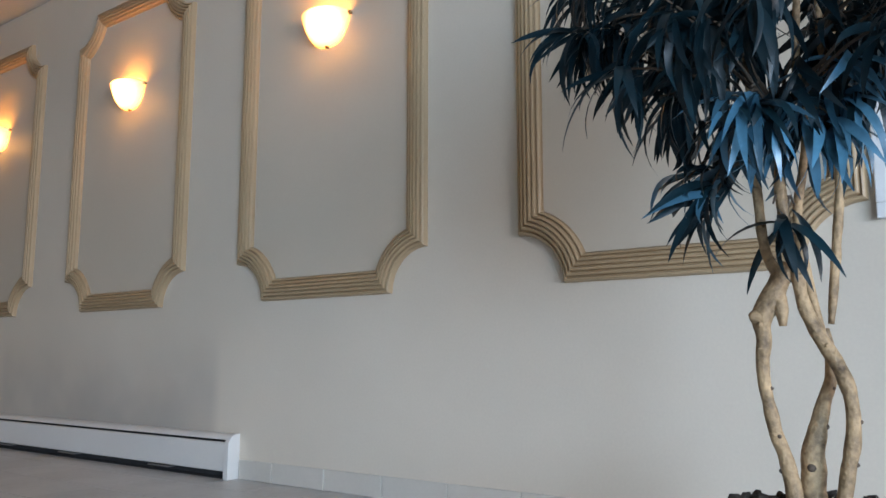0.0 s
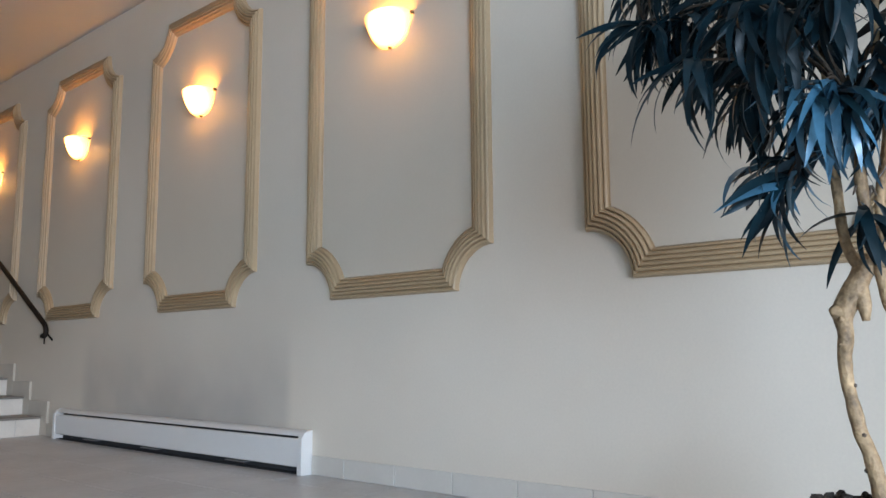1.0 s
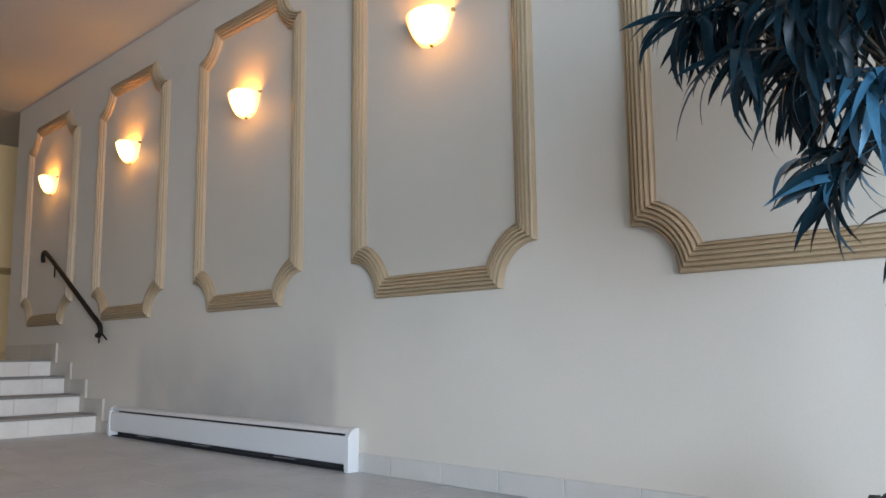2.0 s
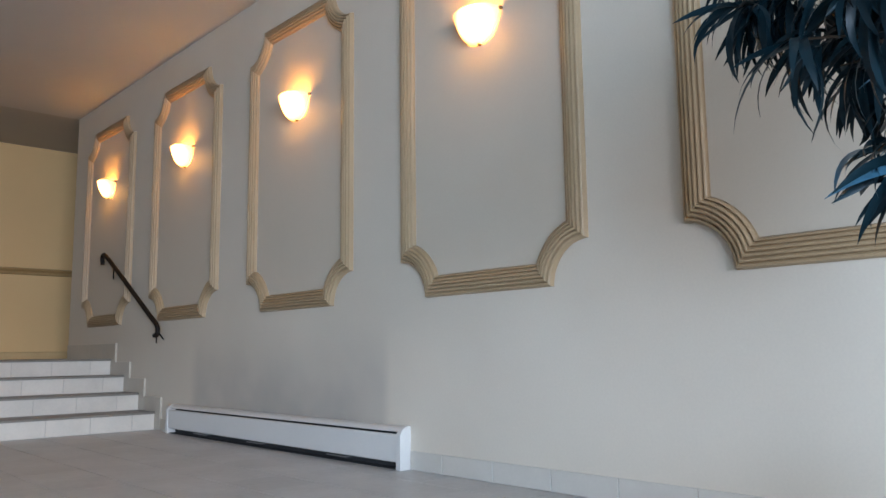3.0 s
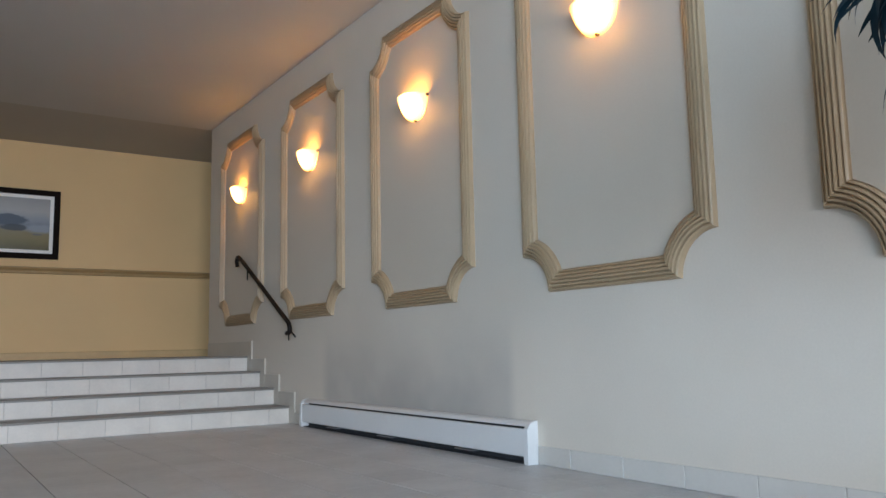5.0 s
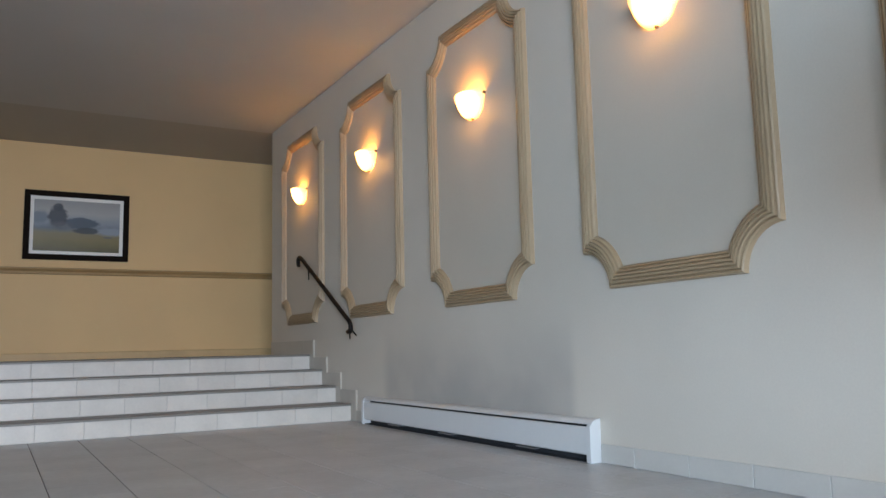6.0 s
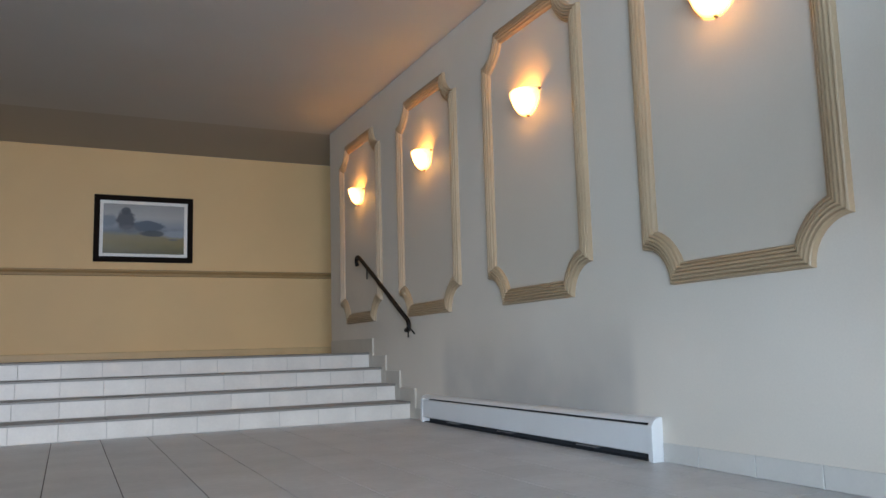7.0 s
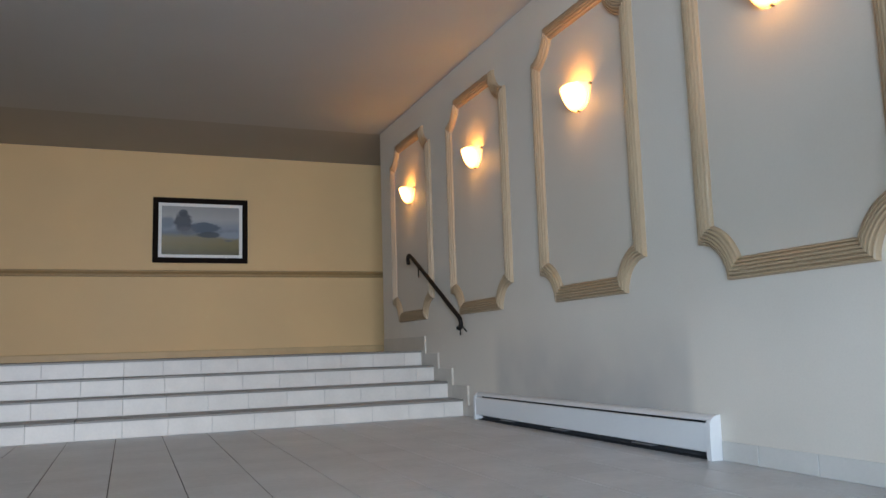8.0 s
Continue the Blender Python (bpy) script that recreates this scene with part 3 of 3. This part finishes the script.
def leaf_mesh(name, L, W, droop, twist, material):
    bm = bmesh.new()
    n = 7
    rows = []
    ang, p = 0.0, Vector((0, 0, 0))
    for i in range(n + 1):
        t = i / n
        wdt = W * (math.sin(math.pi * min(1, t * 0.92 + 0.05)) ** 0.8) * (1 - 0.35 * t)
        if i == n:
            wdt = 0.0006
        tw = twist * t
        c, s = math.cos(tw), math.sin(tw)
        fold = 0.22 * wdt
        row = [bm.verts.new((p.x, y * c - z * s, p.z + y * s + z * c)) for y, z in ((-wdt, fold), (0, 0), (wdt, fold))]
        rows.append(row)
        ang = -droop * t
        p = p + Vector((math.cos(ang), 0, math.sin(ang))) * (L / n)
    for a, b in zip(rows, rows[1:]):
        for k in range(2):
            bm.faces.new((a[k], a[k + 1], b[k + 1], b[k]))
    me = bpy.data.meshes.new(name)
    bm.to_mesh(me)
    bm.free()
    me.materials.append(material)
    me.polygons.foreach_set("use_smooth", [True] * len(me.polygons))
    return me


def potted_tree():
    rng = random.Random(11)
    e = empty("potted_tree", BASE_P, "potted tree with pale twisted trunks and drooping narrow blue-green leaves", "plant")
    # pot with rim, soil and mulch
    bm = bmesh.new()
    prof = [(0.130, 0.0), (0.142, 0.02), (0.172, 0.30), (0.188, 0.315), (0.192, 0.338), (0.182, 0.344), (0.170, 0.335), (0.166, 0.30)]
    rings = [[bm.verts.new((r * math.cos(2 * math.pi * k / 32), r * math.sin(2 * math.pi * k / 32), z)) for k in range(32)] for r, z in prof]
    for a, b in zip(rings, rings[1:]):
        for k in range(32):
            bm.faces.new((a[k], a[(k + 1) % 32], b[(k + 1) % 32], b[k]))
    bm.faces.new(rings[0])
    part("pot", bm, POT, e, "dark glazed round pot", smooth=True)
    bm = bmesh.new()
    bmesh.ops.create_circle(bm, cap_ends=True, radius=0.168, segments=32)
    for v in bm.verts:
        v.co.z = SOIL_Z - 0.045
    part("soil", bm, SOIL, e)
    bm = bmesh.new()
    for k in range(170):
        a, r = rng.uniform(0, 6.283), 0.155 * math.sqrt(rng.random())
        c = Vector((r * math.cos(a), r * math.sin(a), SOIL_Z - 0.032 + rng.uniform(0, 0.014)))
        q = bmesh.ops.create_icosphere(bm, subdivisions=1, radius=1)
        s = [rng.uniform(0.010, 0.026), rng.uniform(0.008, 0.018), rng.uniform(0.006, 0.013)]
        m = Matrix.Translation(c) @ Euler((rng.uniform(-.6, .6), rng.uniform(-.6, .6), rng.uniform(0, 6))).to_matrix().to_4x4() @ Matrix.Diagonal((*s, 1))
        bmesh.ops.transform(bm, matrix=m, verts=q["verts"])
    tagged(part("mulch", bm, SOIL, e, "dark bark mulch"), kind="stuff")
    # trunks: places in hundredths of a metre
    leaning_stem = ([(-3, -3, 0), (-6, 7, 0), (-9, 14, 1), (-12, 25, 1), (-12.5, 33, 0), (-13, 38, 0), (-10.5, 44, 0), (-8, 50, 1)], [2.7, 2.4, 2.1, 2.1, 2.3, 3.3, 3.6, 2.9])
    middle_stem = ([(0.5, -3, 3), (0, 8, 3), (1, 16, 3), (3, 24, 4), (2.4, 30, 4), (1, 35, 3)], [4.2, 3.7, 2.6, 1.8, 1.7, 1.6])
    main_stem = ([(6.5, -3, -2), (8, 10, -2), (8, 18, -2), (5.5, 26, -1), (0, 34, 0), (-4, 42, 0), (-6, 50, 0), (-9, 60, -2), (-11, 72, -3), (-12, 85, -3)], [2.2, 2.3, 2.1, 2.3, 2.3, 2.2, 2.1, 1.9, 1.7, 1.5])
    left_fork = ([(-9, 47, 0), (-13, 53, 1), (-15, 62, 2), (-17, 75, 3), (-19, 92, 5), (-22, 108, 7)], [2.2, 1.7, 1.6, 1.5, 1.4, 1.2])
    right_fork = ([(2.6, 36, 4), (2.8, 44, 5), (3, 55, 5), (3, 70, 5), (1.5, 84, 6), (-3, 102, 7), (-4, 120, 8)], [0.9, 1.5, 1.6, 1.5, 1.4, 1.3, 1.0])
    back_fork = ([(1.0, 33, 1), (-3, 46, 3), (-6, 60, 6), (-5, 78, 7), (-8, 95, 6), (-9, 118, 6)], [1.4, 1.7, 1.6, 1.5, 1.5, 1.0])
    trunks = [leaning_stem, middle_stem, main_stem, left_fork, right_fork, back_fork]
    for pts, rad in trunks:
        part("trunk", tube([tp(*p) for p in pts], [r * 0.0062 for r in rad], 6, 12, wobble=0.22), BARK, e, "pale knotty twisted trunk", smooth=True)
    part("branch_stub", tube([tp(-10, 45, 0), tp(-8.8, 40, -1), tp(-8.2, 36.5, -1)], [0.016, 0.013, 0.007], 4, 10, wobble=0.2), BARK, e, smooth=True)
    part("branch_stub", tube([tp(-12, 38, 0), tp(-14.8, 38.6, -1), tp(-16, 38.4, -1)], [0.017, 0.014, 0.008], 4, 10, wobble=0.2), BARK, e, smooth=True)
    # knots on the bark
    for pts, rad in trunks[:3]:
        line = glide([tp(*p) for p in pts], [r * 0.0062 for r in rad], 4)
        for p, r in line[3::4]:
            a = rng.uniform(0, 6.28)
            d = SIDE * math.cos(a) - AWAY * abs(math.sin(a))
            c = p + d * r * 0.95
            part("knot", tube([c - d * 0.006, c + d * 0.001, c + d * 0.004], [r * 0.42, r * 0.32, r * 0.12], 2, 8), SCAR if rng.random() < 0.6 else BARK, e, smooth=True)
    # leaf sprays: twig tips in hundredths of a metre
    front = [(-21, 93, -15), (-19, 95, -13), (-22, 91, -12), (-3, 87, -9), (3, 82, -5), (1, 95, -2), (4, 98, -6), (6, 90, -6), (-8, 100, -10)]
    low = [(-33, 72, 2), (-27, 70, 0), (-27, 64, 3), (-30, 84, 2), (-12, 65, -4), (-7, 64, -2), (-24, 78, 6)]
    spread = [(-42, 93, 2), (-40, 101, 4), (-51, 102, 0), (-54, 108, 2), (-60, 113, 0), (-56, 119, 4), (-50, 114, 6), (-45, 108, 3), (-36, 108, 2), (-34, 97, 6)]
    inner = [(-28, 106, 2), (-26, 114, 8), (-14, 110, 2), (-6, 108, 6), (2, 106, 0), (10, 92, 4), (-38, 90, 8), (-48, 98, 8), (-16, 102, 9), (8, 104, 0), (3, 107, -8), (12, 96, 2), (12, 110, 4), (5, 100, 8), (9, 112, 10), (-1, 112, 12), (-22, 100, 10), (-30, 103, 12)]
    tips = front + low + spread + inner
    for k in range(66):
        a = rng.uniform(0, 6.283)
        r = 56 * math.sqrt(rng.uniform(0.05, 1))
        tips.append((-16 + r * math.cos(a), rng.uniform(112, 172) - r * 0.18, 6 + 0.8 * r * math.sin(a)))
    tops = [tp(-12, 85, -3), tp(-22, 108, 7), tp(-4, 120, 8), tp(-9, 118, 6), tp(-3, 102, 7)]
    for k in range(4):
        top = tops[k]
        end = tp(-12 + 14 * k - 10, 155 + 5 * k, 4 + 4 * k)
        part("limb", tube([top, top.lerp(end, 0.5) + Vector((0.02, 0.01, 0)), end], [0.012, 0.009, 0.005], 5, 8, wobble=0.15), TWIG, e, "dark upper limb", smooth=True)
        tops.append(top.lerp(end, 0.6))
    near, rest, pale = [], [], []
    for i, t in enumerate(tips):
        tip = tp(*t)
        low = min(tops, key=lambda q: (q - tip).length + 0.6 * max(0, q.z - tip.z + 0.02))
        if t[1] < 80:
            low = min((tp(-12, 85, -3), tp(-17, 75, 3), tp(3, 70, 5), tp(-9, 60, -2)), key=lambda q: (q - tip).length)
        mid = low.lerp(tip, 0.55) + Vector((0, 0, 0.035))
        part("twig", tube([low, mid, tip], [0.005, 0.0036, 0.002], 4, 6), TWIG, e, "thin dark twig")
        out = tip - tp(-8, 100, 4)
        out.z = 0
        heading = math.atan2(out.y, out.x)
        count = 17 if i < 3 else rng.randint(11, 15)
        for j in range(count):
            if j > (5 if t[0] > -15 and t[1] < 70 else 8 if t[1] < 80 else 99):
                break
            fanned = t[1] < 80 and t[0] < -15
            yaw = heading + rng.gauss(0, 0.6 if fanned else 1.15)
            pitch = rng.uniform(-1.15, 0.35) if fanned else rng.uniform(-1.25, 0.25)
            back = rng.uniform(0, 0.07)
            p = tip + (low - tip).normalized() * back
            m = Matrix.Translation(p) @ Euler((rng.gauss(0, 0.7 if fanned else 0.4), -pitch, yaw)).to_matrix().to_4x4() @ Matrix.Scale(rng.uniform(0.72, 1.15), 4)
            # front and fanned sprays mix in leaves coloured as if lit by the sky
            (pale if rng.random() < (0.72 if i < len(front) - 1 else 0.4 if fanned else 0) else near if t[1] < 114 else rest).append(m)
    bends = ((0.9, 0.3), (1.4, -0.4), (1.9, 0.2), (1.1, -0.2), (1.6, 0.5))
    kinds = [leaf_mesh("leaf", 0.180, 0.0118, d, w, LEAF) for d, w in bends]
    light = [leaf_mesh("leaf", 0.190, 0.0122, d, w, LEAF_SKYLIT) for d, w in bends]
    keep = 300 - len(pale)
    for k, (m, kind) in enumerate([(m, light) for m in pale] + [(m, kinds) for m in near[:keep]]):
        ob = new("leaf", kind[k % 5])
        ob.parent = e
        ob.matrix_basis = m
    bm = bmesh.new()
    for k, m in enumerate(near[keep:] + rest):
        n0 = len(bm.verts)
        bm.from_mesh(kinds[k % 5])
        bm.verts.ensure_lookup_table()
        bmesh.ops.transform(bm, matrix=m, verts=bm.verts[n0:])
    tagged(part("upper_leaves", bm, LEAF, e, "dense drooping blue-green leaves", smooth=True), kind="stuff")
    return e


potted_tree()


# ---- tiles: stairs, floor, base ----
def tile_mesh(name, sx, sy, sz, material, b=0.002):
    """A tile between 0 and its size, its face (top) edge eased."""
    me = bpy.data.meshes.new(name)
    v = [(0, 0, 0), (sx, 0, 0), (sx, sy, 0), (0, sy, 0), (0, 0, sz - b), (sx, 0, sz - b), (sx, sy, sz - b), (0, sy, sz - b), (b, b, sz), (sx - b, b, sz), (sx - b, sy - b, sz), (b, sy - b, sz)]
    f = [(0, 3, 2, 1), (8, 9, 10, 11)]
    for i in range(4):
        j = (i + 1) % 4
        f += [(i, j, j + 4, i + 4), (i + 4, j + 4, j + 8, i + 8)]
    me.from_pydata(v, [], f)
    me.materials.append(material)
    return me


def tiles():
    G = 0.005
    # floor
    slab = tagged(link("floor", boxed((LEFT_X, FRONT_Y - 0.2, -0.2), (0.22, NOSE[0] + 0.03, -0.0035)), GROUT), "grey ceramic floor tiles with dark joints", "floor", kind="structure")
    me = tile_mesh("floor_tile", PITCH - 0.0055, PITCH - 0.0012, 0.010, TILE, 0.0002)
    rest_v, rest_f = [], []
    n = 0
    for r in range(43):
        y = NOSE[0] - (r + 1) * PITCH
        for c in range(-2, 17):
            x = TILE_X0 - 0.045 - c * PITCH
            if x + PITCH > 0.02 + PITCH:
                continue
            wdt = min(x + PITCH, 0.0) - x
            if wdt < 0.04 or x < LEFT_X or y < FRONT_Y:
                continue
            if wdt > PITCH - 0.01 and n < 300 and x > -4.9 and y > 0.9:
                ob = new("floor_tile", me)
                ob.parent, ob.location = slab, (x + 0.0035, y + 0.0006, -0.010)
                ob.rotation_euler = (random.uniform(-1, 1) * 0.0006, random.uniform(-1, 1) * 0.0006, 0)
                n += 1
            else:
                k = len(rest_v)
                for z in (-0.010, 0.0):
                    rest_v += [(x + G / 2, y + G / 2, z), (x + wdt - G / 2, y + G / 2, z), (x + wdt - G / 2, y + PITCH - G / 2, z), (x + G / 2, y + PITCH - G / 2, z)]
                rest_f += [(k + 4, k + 5, k + 6, k + 7)] + [(k + i, k + (i + 1) % 4, k + 4 + (i + 1) % 4, k + 4 + i) for i in range(4)]
    m2 = bpy.data.meshes.new("far_floor_tiles")
    m2.from_pydata(rest_v, [], rest_f)
    m2.materials.append(TILE)
    ob = tagged(new("far_floor_tiles", m2), kind="stuff")
    ob.parent = slab
    # stairs: one mass, with tread and riser tiles on it
    bm = bmesh.new()
    for k in range(4):
        y1 = NOSE[k + 1] + 0.03 if k < 3 else BACK_Y
        box(bm, (LEFT_X, NOSE[k] + 0.016, -0.1 if k == 0 else RISE * k - 0.05), (0.0, y1, RISE * (k + 1) - 0.017))
    st = tagged(link("stairs", bm, GROUT_PALE), "four wide tiled steps up to the corridor", "stairs", kind="structure")
    link("corridor_floor", boxed((0.0, END_Y, 0.4), (3.2, BACK_Y, LAND - 0.002)), TILE)
    tagged(bpy.data.objects["corridor_floor"], "grey tiled corridor floor", "floor", kind="structure")
    riser = tile_mesh("riser_tile", PITCH - 0.0035, RISE - 0.021, 0.010, RISER)
    tread = tile_mesh("tread_tile", PITCH - 0.003, 0.360, 0.018, TREAD, 0.004)
    for k in range(4):
        for c in range(-1, 17):
            x = TILE_X0 - c * PITCH
            wdt = min(x + PITCH, -0.014) - x
            if x < LEFT_X:
                continue
            mr, mt = riser, tread
            if wdt < PITCH - 0.01:
                mr = tile_mesh("riser_tile", wdt - 0.0035, RISE - 0.021, 0.010, RISER)
                mt = tile_mesh("tread_tile", wdt - 0.003, 0.360, 0.018, TREAD, 0.004)
            ob = new("riser_tile", mr)
            ob.parent = st
            ob.matrix_basis = Matrix.Translation((x + G / 2, NOSE[k] + 0.023 + random.uniform(-1, 1) * 0.0006, RISE * k + 0.001)) @ Euler((radians(90), 0, 0)).to_matrix().to_4x4()
            ob = new("tread_tile", mt)
            ob.parent = st
            ob.location = (x + 0.0015, NOSE[k] - 0.004, RISE * (k + 1) - 0.018)
    lt = tile_mesh("landing_tile", PITCH - G, PITCH - G, 0.016, TREAD)
    for r in range(8):
        for c in range(0, 17):
            x = TILE_X0 - c * PITCH
            if x > LEFT_X:
                ob = new("landing_tile", lt)
                ob.parent, ob.location = st, (x + G / 2, NOSE[3] + 0.365 + r * PITCH, LAND - 0.016)
    # base tiles along the wall
    bb = empty("baseboard", (0, 0, 0), "pale tile skirting along the lobby wall", "baseboard", kind="structure")
    y = 3.505 + BASE_PITCH
    while y > FRONT_Y + BASE_PITCH:
        y -= BASE_PITCH
        ln = min(BASE_PITCH, 3.765 - y)
        me = tile_mesh("base_tile", 0.100, ln - 0.004, 0.011, BASE)
        ob = new("base_tile", me)
        ob.parent = bb
        ob.matrix_basis = Matrix.Translation((0, y, 0.001)) @ Euler((0, radians(-90), 0)).to_matrix().to_4x4()
    # stepped skirting beside the stairs
    tops = [0.10, 0.278, 0.432, 0.582, 0.760]
    ends = [6.85, NOSE[0] - 0.105, NOSE[1] - 0.105, NOSE[2] - 0.110, NOSE[3] - 0.100, END_Y - 0.03]
    lows = [0.0, 0.0, RISE, RISE * 2, RISE * 3]
    for k in range(5):
        a, b = ends[k], ends[k + 1]
        nn = 4 if k == 4 else 1
        for i in range(nn):
            p, q = a + (b - a) * i / nn, a + (b - a) * (i + 1) / nn
            ob = new("base_tile", tile_mesh("base_tile", tops[k] - lows[k], q - p - 0.003, 0.018, SKIRT))
            ob.parent = bb
            ob.matrix_basis = Matrix.Translation((0, p, lows[k])) @ Euler((0, radians(-90), 0)).to_matrix().to_4x4()


tiles()
